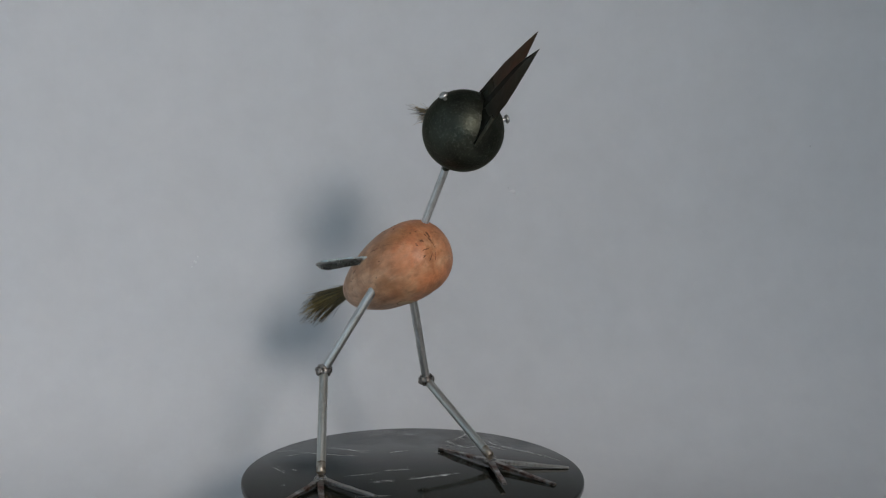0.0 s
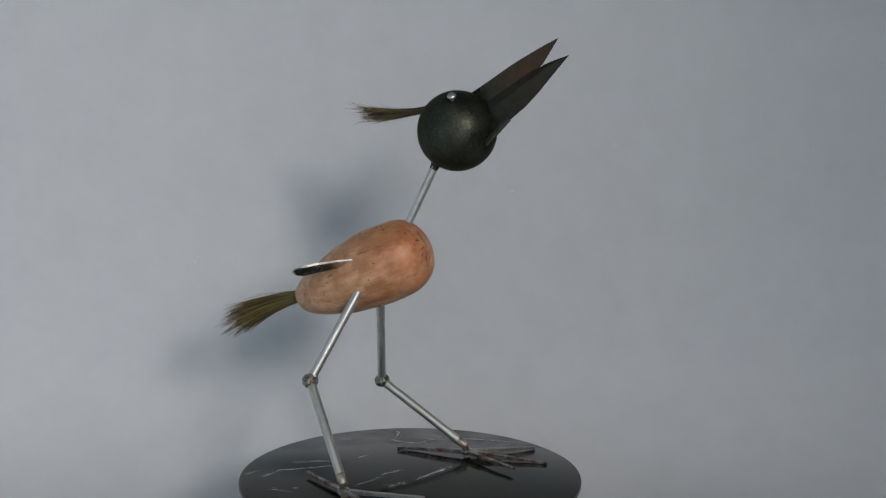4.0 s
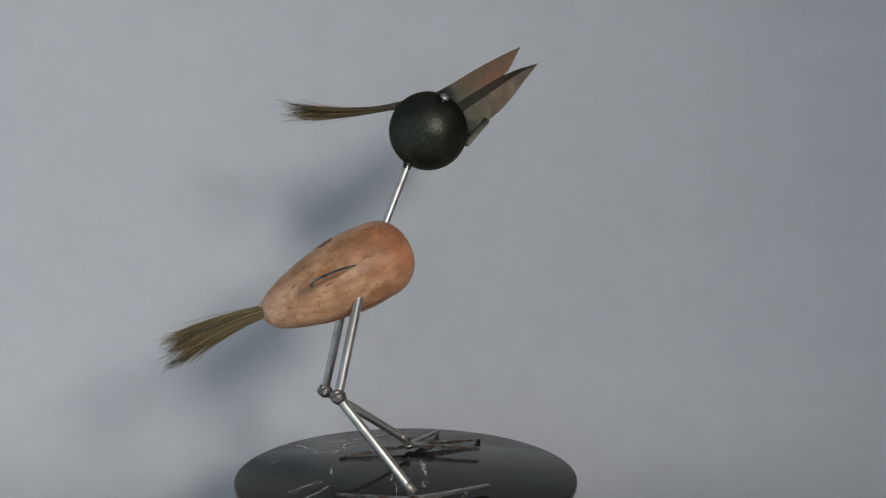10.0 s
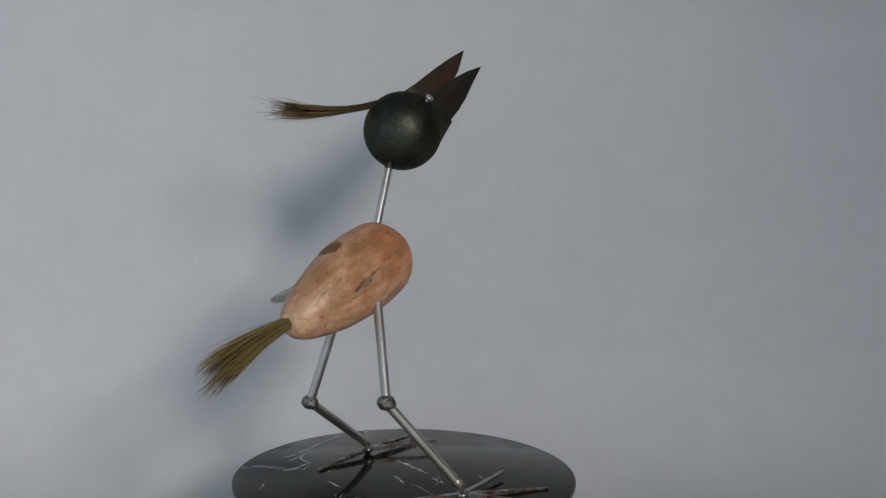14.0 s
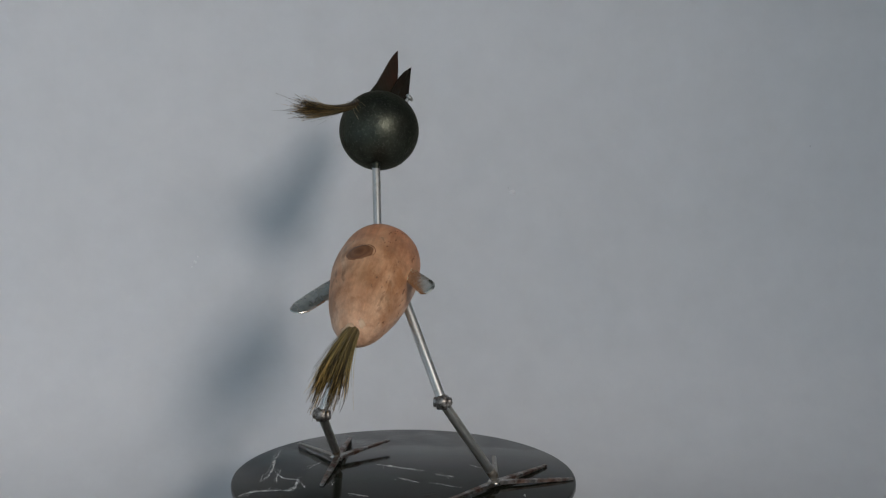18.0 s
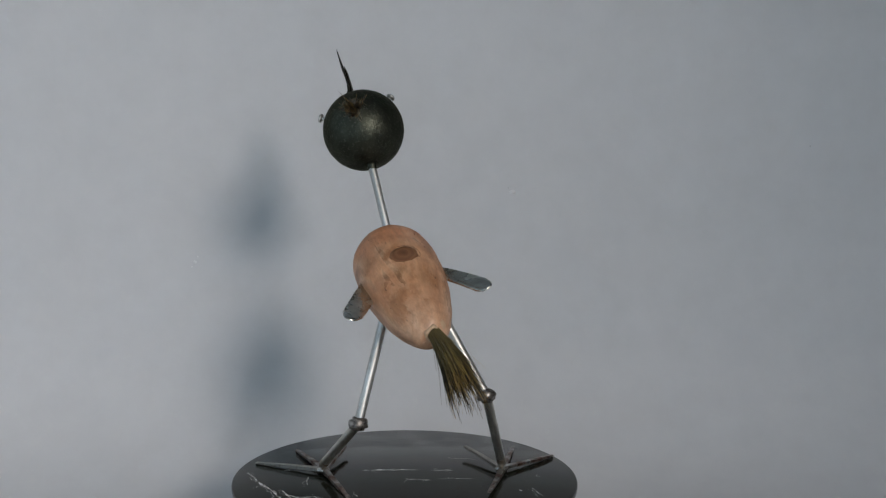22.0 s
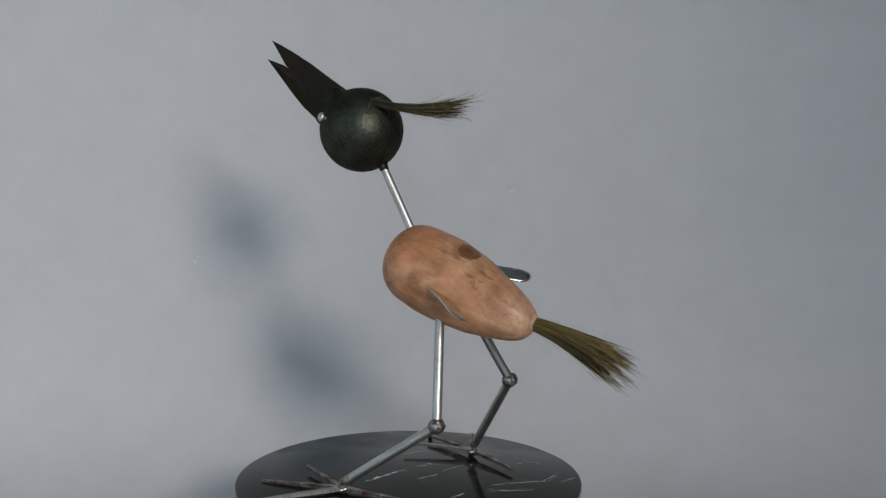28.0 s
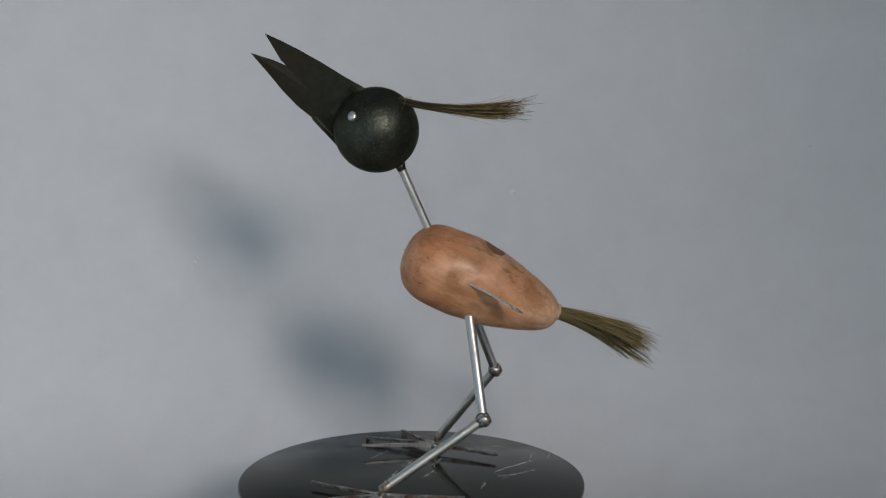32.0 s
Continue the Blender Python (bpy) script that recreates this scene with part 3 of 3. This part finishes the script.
    bm = bmesh.new()
    inlay(bm, -0.0125, radians(128), 0.0022, 0.0036, 31, 0.0003, 0.4, 0.22)
    part("glue_smear", bm, M_GLUE, body, "pale smear of dried glue beside the tail")


wood_marks()


def head():
    c = bird(30.8, -36.0, 319.4)
    bm = bmesh.new()
    bmesh.ops.create_icosphere(bm, subdivisions=5, radius=0.0375)
    roughen(bm, 120, 0.00012)
    h = part("head", bm, M_IRON, sculpture, "dark patinated iron ball head", m=Matrix.Translation(c))
    return h, c


head_ob, HEAD_C = head()


BEAK_N = (bird(0.322, -0.885, -0.336) - bird(0, 0, 0)).normalized()


def blade(name, material, upper, lower, offset, ridge, mid_t):
    """One shear blade: a tapering plate in the beak's plane, two ground facets a side meeting in a low ridge, thin along the edges."""
    rows = []
    bm = bmesh.new()
    edge = 0.0005
    for u, l in zip(upper, lower):
        a, b = bird(*u) - HEAD_C, bird(*l) - HEAD_C
        m = a + (b - a) * ridge
        base = BEAK_N * offset
        if (a - b).length < 1e-6:
            v = bm.verts.new(a + base)
            rows.append([v] * 6)
        else:
            rows.append([bm.verts.new(p + base + BEAK_N * h) for p, h in ((a, edge), (m, mid_t), (b, edge), (b, -edge), (m, -mid_t), (a, -edge))])
    for p, q in zip(rows, rows[1:]):
        for k in range(6):
            j = (k + 1) % 6
            f = []
            for v in (p[k], p[j], q[j], q[k]):
                if v not in f:
                    f.append(v)
            if len(f) > 2:
                bm.faces.new(f)
    bm.faces.new(rows[-1])
    # crisp along the ground edges and the ridge, smooth from root to point
    place = {v: k for k, row in enumerate(rows) for v in row}
    for e in bm.edges:
        e.smooth = place[e.verts[0]] == place[e.verts[1]]
    ob = part(name, bm, M_BLADE, head_ob, "dark rust-tinged steel shear blade")
    ob.data.materials.append(material)
    for f in ob.data.polygons:
        f.material_index = int(f.normal.dot(BEAK_N) < -0.3)
    return ob


blade("upper_blade", M_BLADE_RED, [(127, -35, 402.5), (113.7, -37.1, 396.3), (99.4, -38.7, 389.2), (80, -40.2, 378.7), (57.9, -43, 365.2), (35.4, -47.9, 352.8)],
      [(127, -35, 402.5), (113.5, -32.5, 380), (105, -31.5, 371.5), (88, -30.5, 353), (70, -30, 334), (44, -36, 322)], 0.0012, 0.45, 0.0006)
blade("lower_blade", M_BLADE_WORN, [(141.5, -25.4, 385.5), (122.3, -29.4, 379.5), (103.1, -32.4, 371.4), (80, -35, 357.5), (58, -38, 344), (42, -36, 326)],
      [(141.5, -25.4, 385.5), (126.6, -24.8, 368.6), (113.6, -23.8, 352.8), (101.6, -23.8, 340.3), (86.6, -23.8, 328.3), (64.6, -22.8, 304.3)], -0.0012, 0.34, 0.0019)


def socket(name, ends, offset, width, material):
    """The thick root of a blade, where its tang was cut off: a short bar along the blade's back."""
    p, q = (bird(*e) - HEAD_C for e in ends)
    d = (q - p).normalized()
    w = BEAK_N.cross(d)
    m = Matrix((d, w, BEAK_N)).transposed().to_4x4()
    m.translation = p + BEAK_N * offset
    bm = box((0, -width, -0.0013), ((q - p).length, width, 0.0013), 0.0008)
    roughen(bm, 200, 0.0005)
    part(name, bm, material, head_ob, m=m)


socket("blade_root", ((87.1, -24.2, 330.3), (64.1, -23.4, 306.1)), -0.0018, 0.0032, M_ROOT)
socket("blade_root", ((53.3, -42.5, 355.8), (37.3, -45.4, 347.8)), 0.0016, 0.0017, M_BLADE)


def eye(at):
    """A round-headed screw standing out of the ball."""
    p = bird(*at) - HEAD_C
    d = p.normalized()
    m = Matrix.Translation(d * 0.0355) @ d.to_track_quat("Z", "Y").to_matrix().to_4x4()
    bm = bmesh.new()
    lathe(bm, [(0, 0), (0.0017, 0), (0.0019, 0.0006), (0.0016, 0.0012), (0.0019, 0.0018), (0.0016, 0.0024), (0.0019, 0.003), (0.0016, 0.0036), (0.0019, 0.0042), (0.0017, 0.006), (0, 0.006)], 16)
    part("eye", bm, M_ROD, head_ob, "small round-headed steel screw as an eye", m=m)
    bm = bmesh.new()
    lathe(bm, [(0, 0.0052), (0.0032, 0.0052), (0.0041, 0.006), (0.0042, 0.007), (0.0034, 0.0082), (0.0018, 0.0088), (0, 0.009)], 28)
    part("screw_head", bm, M_ROD, head_ob, m=m)


eye((36.5, -7.3, 351.2))
eye((50.8, -72.2, 330.6))


def neck():
    a, b = bird(-14.6, -28.2, 234.0), bird(9.1, -34.4, 286.5)
    d = (b - a).normalized()
    a, b = a - d * 0.02, b + d * 0.012
    n = part("neck", rod_bm((b - a).length, 0.0037, 0.01), M_ROD, sculpture, "bare steel rod neck", m=aligned(a, b))
    bm = bmesh.new()
    lathe(bm, [(0.0034, 0.002), (0.0038, 0.0024), (0.0040, 0.004), (0.0042, 0.0058), (0.0050, 0.0080), (0.0034, 0.009)], 24)
    roughen(bm, 300, 0.0006)
    part("weld_collar", bm, M_IRON, n, "dark rusty weld under the head", m=Matrix.Translation((0, 0, (b - a).length - 0.0175)))


neck()


def wing(root, outer, inner, name, root_width):
    """The flat end of a spoon handle: its outer edge runs from the root to the tip's outer corner, its inner edge is let into the wood; the outer one is filed off at a slant."""
    r0, o1, i1 = bird(*root), bird(*outer), bird(*inner)
    o1, i1 = o1 + (o1 - i1) * 0.07, i1 + (i1 - o1) * 0.10
    span = (o1 - r0).normalized()
    r0 = r0 - span * 0.010
    across = i1 - o1
    i0 = r0 + across * root_width
    n = (o1 - r0).cross(across).normalized()
    if n.z < 0:
        n = -n
    bm = bmesh.new()
    cols, rows = 22, 36
    top, low = [], []
    for i in range(rows + 1):
        s = i / rows
        a, b = [], []
        for j in range(cols + 1):
            q = j / cols
            e = math.sin(math.pi * (q - 0.5))
            q = 0.5 + 0.5 * e
            # rounded tip: the middle of the end stands further out than its corners
            reach = s * (1.035 - 0.13 * abs(e) ** 3.0)
            p = (r0.lerp(i0, q)).lerp(o1.lerp(i1, q), reach) - r0
            p += n * (0.0016 * math.sin(math.pi * min(1, s)) - 0.0004 * e * e)
            th = (0.00055 + 0.0004 * s) * (math.sqrt(max(0.04, 1 - e ** 10)) if e > 0 else 1.0) * math.sqrt(max(0.04, 1 - s ** 60))
            a.append(bm.verts.new(p + n * th))
            b.append(bm.verts.new(p - n * th + across.normalized() * 0.0010 * (0.5 + 0.4 * s) * (1 - q) ** 8))
        top.append(a)
        low.append(b)
    for i in range(rows):
        for j in range(cols):
            bm.faces.new((top[i][j], top[i][j + 1], top[i + 1][j + 1], top[i + 1][j]))
            bm.faces.new((low[i][j], low[i + 1][j], low[i + 1][j + 1], low[i][j + 1]))
        bm.faces.new((top[i][0], top[i + 1][0], low[i + 1][0], low[i][0]))
        bm.faces.new((top[i][cols], low[i][cols], low[i + 1][cols], top[i + 1][cols]))
    for j in range(cols):
        bm.faces.new((top[0][j], low[0][j], low[0][j + 1], top[0][j + 1]))
        bm.faces.new((top[rows][j], top[rows][j + 1], low[rows][j + 1], low[rows][j]))
    ob = part(name, bm, M_SPOON, sculpture, "flat steel spoon-handle wing", m=Matrix.Translation(r0))
    for f in ob.data.polygons:
        f.use_smooth = abs(f.normal.dot(n)) > 0.6


wing((-53.3, 9.6, 199.3), (-101.5, 39.1, 192.0), (-104.0, 29.1, 183.5), "wing", 0.7)
wing((-44.7, -59.7, 188.4), (-90.9, -90.6, 167.4), (-95.4, -77.6, 163.0), "wing", 1.25)


def toe_bm(length, seed):
    """A square-forged nail: tapering, a little bent, lying along x."""
    rng = random.Random(seed)
    bm = bmesh.new()
    rings = []
    steps = 7
    for k in range(steps + 1):
        s = k / steps
        hw = 0.0030 - 0.0011 * s + rng.uniform(-0.0002, 0.0002)
        hh = 0.0019 - 0.0009 * s + rng.uniform(-0.00015, 0.00015)
        cy = 0.0008 * math.sin(s * 3 + seed)
        rings.append([bm.verts.new((length * s, cy + a * hw, b * hh)) for a, b in ((-1, -1), (1, -1), (1, 1), (-1, 1))])
    for a, b in zip(rings, rings[1:]):
        for k in range(4):
            j = (k + 1) % 4
            bm.faces.new((a[k], a[j], b[j], b[k]))
    bm.faces.new(rings[0][::-1])
    bm.faces.new(rings[-1])
    bmesh.ops.bevel(bm, geom=[e for e in bm.edges if abs((e.verts[0].co - e.verts[1].co).normalized().x) > 0.6], offset=0.0006, segments=1, affect="EDGES")
    return bm


BARE_NAILS = ((2, 1), (1, 2))     # leg and toe, the nails with the least rust


def leg(hip, knee, ankle, toes, seed):
    h, k, a = bird(*hip), bird(*knee), bird(*ankle)
    up = (h - k).normalized()
    top = h + up * (0.0125 if seed == 1 else 0.016)
    thigh = part("leg", rod_bm((top - k).length, 0.0042, 0.012), M_ROD, sculpture, "bare steel rod leg bent at a welded knee", m=aligned(k, top))
    inv = thigh.matrix_basis.inverted()
    shin_dir = (k - a).normalized()
    part("shin", rod_bm((k - a).length - 0.006, 0.0042, 0.012), M_SHIN, thigh, m=inv @ aligned(a + shin_dir * 0.006, k))
    # knee: a nut on a short bolt, lying across the leg, with weld beads
    side = (bird(0, 1, 0) - bird(0, 0, 0)).normalized()
    bm = bmesh.new()
    lathe(bm, [(0, -0.0088), (0.0042, -0.0088), (0.0050, -0.0080), (0.0050, -0.0052), (0.0066, -0.0052), (0.0077, -0.0044), (0.0079, 0), (0.0077, 0.0044), (0.0066, 0.0052),
               (0.0050, 0.0052), (0.0050, 0.0080), (0.0042, 0.0088), (0, 0.0088)], 24)
    for v in bm.verts:
        ang = math.atan2(v.co.y, v.co.x)
        r = math.hypot(v.co.x, v.co.y)
        if r > 0.005:
            sharp = math.cos(math.pi / 6) / math.cos((ang % (math.pi / 3)) - math.pi / 6)
            v.co.x *= 0.5 + 0.5 * sharp
            v.co.y *= 0.5 + 0.5 * sharp
    for v in bm.verts:
        v.co *= 0.88
    roughen(bm, 260, 0.0008, seed)
    roughen(bm, 620, 0.0006, seed + 5)
    part("knee_nut", bm, M_WELD, thigh, "dark welded knee nut", m=inv @ aligned(k, k + side))
    # ankle: heat-tinted sleeve and a lump of weld
    part("ankle", rod_bm(0.0115, 0.0044, 0.06), M_HEAT, thigh, "pale heat-tinted ankle", m=inv @ aligned(a + shin_dir * 0.0005, k))
    bm = bmesh.new()
    bmesh.ops.create_icosphere(bm, subdivisions=3, radius=0.0062)
    for v in bm.verts:
        v.co.z *= 0.62
    roughen(bm, 240, 0.0016, seed + 3)
    low = Vector((a.x, a.y, 0.0026))
    part("foot", bm, M_BEAD, thigh, "bright lump of weld that joins the nails of the foot", m=inv @ Matrix.Translation(low))
    for i, tip in enumerate(toes):
        p = bird(*tip)
        d = p - low
        part("toe", toe_bm(d.length, seed * 7 + i), M_TOE if (seed, i) in BARE_NAILS else M_RUST, thigh, "bare forged steel nail as a toe" if (seed, i) in BARE_NAILS else "rusty forged nail as a toe", m=inv @ Matrix.Translation(low) @ d.to_track_quat("X", "Z").to_matrix().to_4x4(), smooth=False)


leg((-53.9, 7.3, 163.3), (-82.7, 42.1, 88.7), (-26.6, 82.2, 7.5), [(-86, 45, 2.6), (8, 151.5, -1.05), (47.4, 74.0, 4.6), (44.4, 125.2, -1.05)], 1)
leg((-52.6, -44.1, 149.9), (-62.9, -68.6, 68.2), (27.0, -77.4, 7.0), [(-47, -72.5, -1.05), (80, -130.5, -1.05), (108.6, -83, -1.05), (89, -38, 3.6)], 2)


def tuft(name, path, r0, r1, count, material, label, seed, ragged, power=1.25, clumps=24, strays=3, fray=0.0022, curl=0.0):
    """Bristles along a bent path, bound at the root, gathered in locks, loose and a little curled at the tip."""
    rng = random.Random(seed)
    pts = [bird(*p) for p in path]

    def along(t):
        a, b, c = pts
        return a * (1 - t) ** 2 + b * 2 * t * (1 - t) + c * t * t

    ax = (pts[2] - pts[0]).normalized()
    e1 = Vector((0, 0, 1)).cross(ax).normalized()
    e2 = ax.cross(e1)
    heads = []
    for _ in range(clumps):
        ang, rad = rng.uniform(0, 2 * math.pi), math.sqrt(rng.random())
        heads.append((rad * math.cos(ang), rad * math.sin(ang), rng.uniform(1 - ragged, 1.0)))
    bm = bmesh.new()
    for i in range(count):
        ang, rad = rng.uniform(0, 2 * math.pi), math.sqrt(rng.random())
        px, py = rad * math.cos(ang), rad * math.sin(ang)
        hx, hy, hl = min(heads, key=lambda h: (h[0] - px) ** 2 + (h[1] - py) ** 2)
        pull = rng.uniform(0.55, 1.04)
        qx, qy = px + (hx - px) * pull, py + (hy - py) * pull
        end = hl * rng.uniform(0.78, 1.06)
        wild = 1.0 + (rng.random() < 0.05) * rng.uniform(0.2, 0.7)
        if i < strays:
            wild, end = rng.uniform(2.0, 3.2), end * 0.85
        th = rng.uniform(0.00016, 0.00040) * (0.6 if wild > 1 else 1)
        bend = Vector((rng.gauss(0, 1), rng.gauss(0, 1), rng.gauss(0, 1))) * fray
        hook = Vector((rng.gauss(0, 1), rng.gauss(0, 1), rng.gauss(0, 1))) * curl
        turn = rng.uniform(0, 6.28)
        segs = 9
        last = None
        for k in range(segs + 1):
            t = end * k / segs
            spread = r0 + (r1 * wild - r0) * t ** power
            f = min(1.0, t * 1.3)
            p = along(t) + (e1 * (px + (qx - px) * f) + e2 * (py + (qy - py) * f)) * spread + bend * t * t + hook * (t ** 5) * math.sin(turn + 5 * t)
            w = th * (1.0 - 0.6 * k / segs)
            ring = [bm.verts.new(p + (e1 * math.cos(q) + e2 * math.sin(q)) * w) for q in (0.0, 2.094, 4.189)]
            if last:
                for q in range(3):
                    bm.faces.new((last[q], last[(q + 1) % 3], ring[(q + 1) % 3], ring[q]))
            last = ring
    return part(name, bm, material, sculpture, label)


TAIL_ROOT, CREST_ROOT = (-128, -24.5, 157), (11, -52.5, 344.5)
M_TAIL = bristle("olive_bristle", (0.008, 0.006, 0.003), (0.62, 0.475, 0.165), bird(*TAIL_ROOT), 0.095, (0.17, 0.128, 0.045), (0.85, 0.60, 0.42))
# near-black root colour of the crest includes shade painted into the bristles
M_CREST = bristle("brown_bristle", (0.016, 0.011, 0.005), (0.50, 0.36, 0.135), bird(*CREST_ROOT), 0.110, (0.017, 0.013, 0.008), (1.0, 0.78, 0.52))
tuft("tail", [TAIL_ROOT, (-172, -26.5, 147), (-219, -28.2, 118.5)], 0.0056, 0.0170, 860, M_TAIL, "olive-brown bristle brush tail", 5, 0.20, strays=1, clumps=30, fray=0.0019, curl=0.0022)
tuft("crest", [CREST_ROOT, (-44, -62, 331.5), (-99, -86, 339)], 0.0032, 0.0112, 420, M_CREST, "brown bristle crest swept back, root darkened for shade", 6, 0.26, power=2.6, clumps=18, strays=7, fray=0.0026, curl=0.0036)


def loose_hairs():
    """A few pale hairs that curl round the crest's root."""
    rng = random.Random(4)
    bm = bmesh.new()
    c = HEAD_C
    root = bird(9, -53.5, 345.2)
    for i in range(6):
        d = (root - c).normalized()
        side = d.cross(Vector((rng.gauss(0, 1), rng.gauss(0, 1), rng.gauss(0, 1)))).normalized()
        fall = (Vector((0, 0, -1)) + side * 0.8 + (bird(-1, 0, 0) - bird(0, 0, 0)) * 600 * rng.uniform(0.3, 1)).normalized()
        last = None
        n = 9
        reach = rng.uniform(0.010, 0.022)
        for k in range(n + 1):
            t = k / n
            v = d + fall * (reach * t * 27)
            p = c + v.normalized() * (0.0382 + 0.006 * math.sin(math.pi * t) * rng.uniform(0.8, 1.0))
            w = 0.00022 * (1 - 0.5 * t)
            e = d.cross(fall).normalized()
            ring = [bm.verts.new(p + (e * math.cos(q) + d * math.sin(q)) * w) for q in (0.0, 2.094, 4.189)]
            if last:
                for q in range(3):
                    bm.faces.new((last[q], last[(q + 1) % 3], ring[(q + 1) % 3], ring[q]))
            last = ring
    part("loose_hairs", bm, M_PALE_HAIR, sculpture)


loose_hairs()


def motions():
    walk(turntable, [(t, pose(0, 0, DISC_Z, rz=a)) for t, a in TURN])
    walk(sculpture, [(t, pose(0, 0, TOP, rz=a)) for t, a in TURN])


motions()
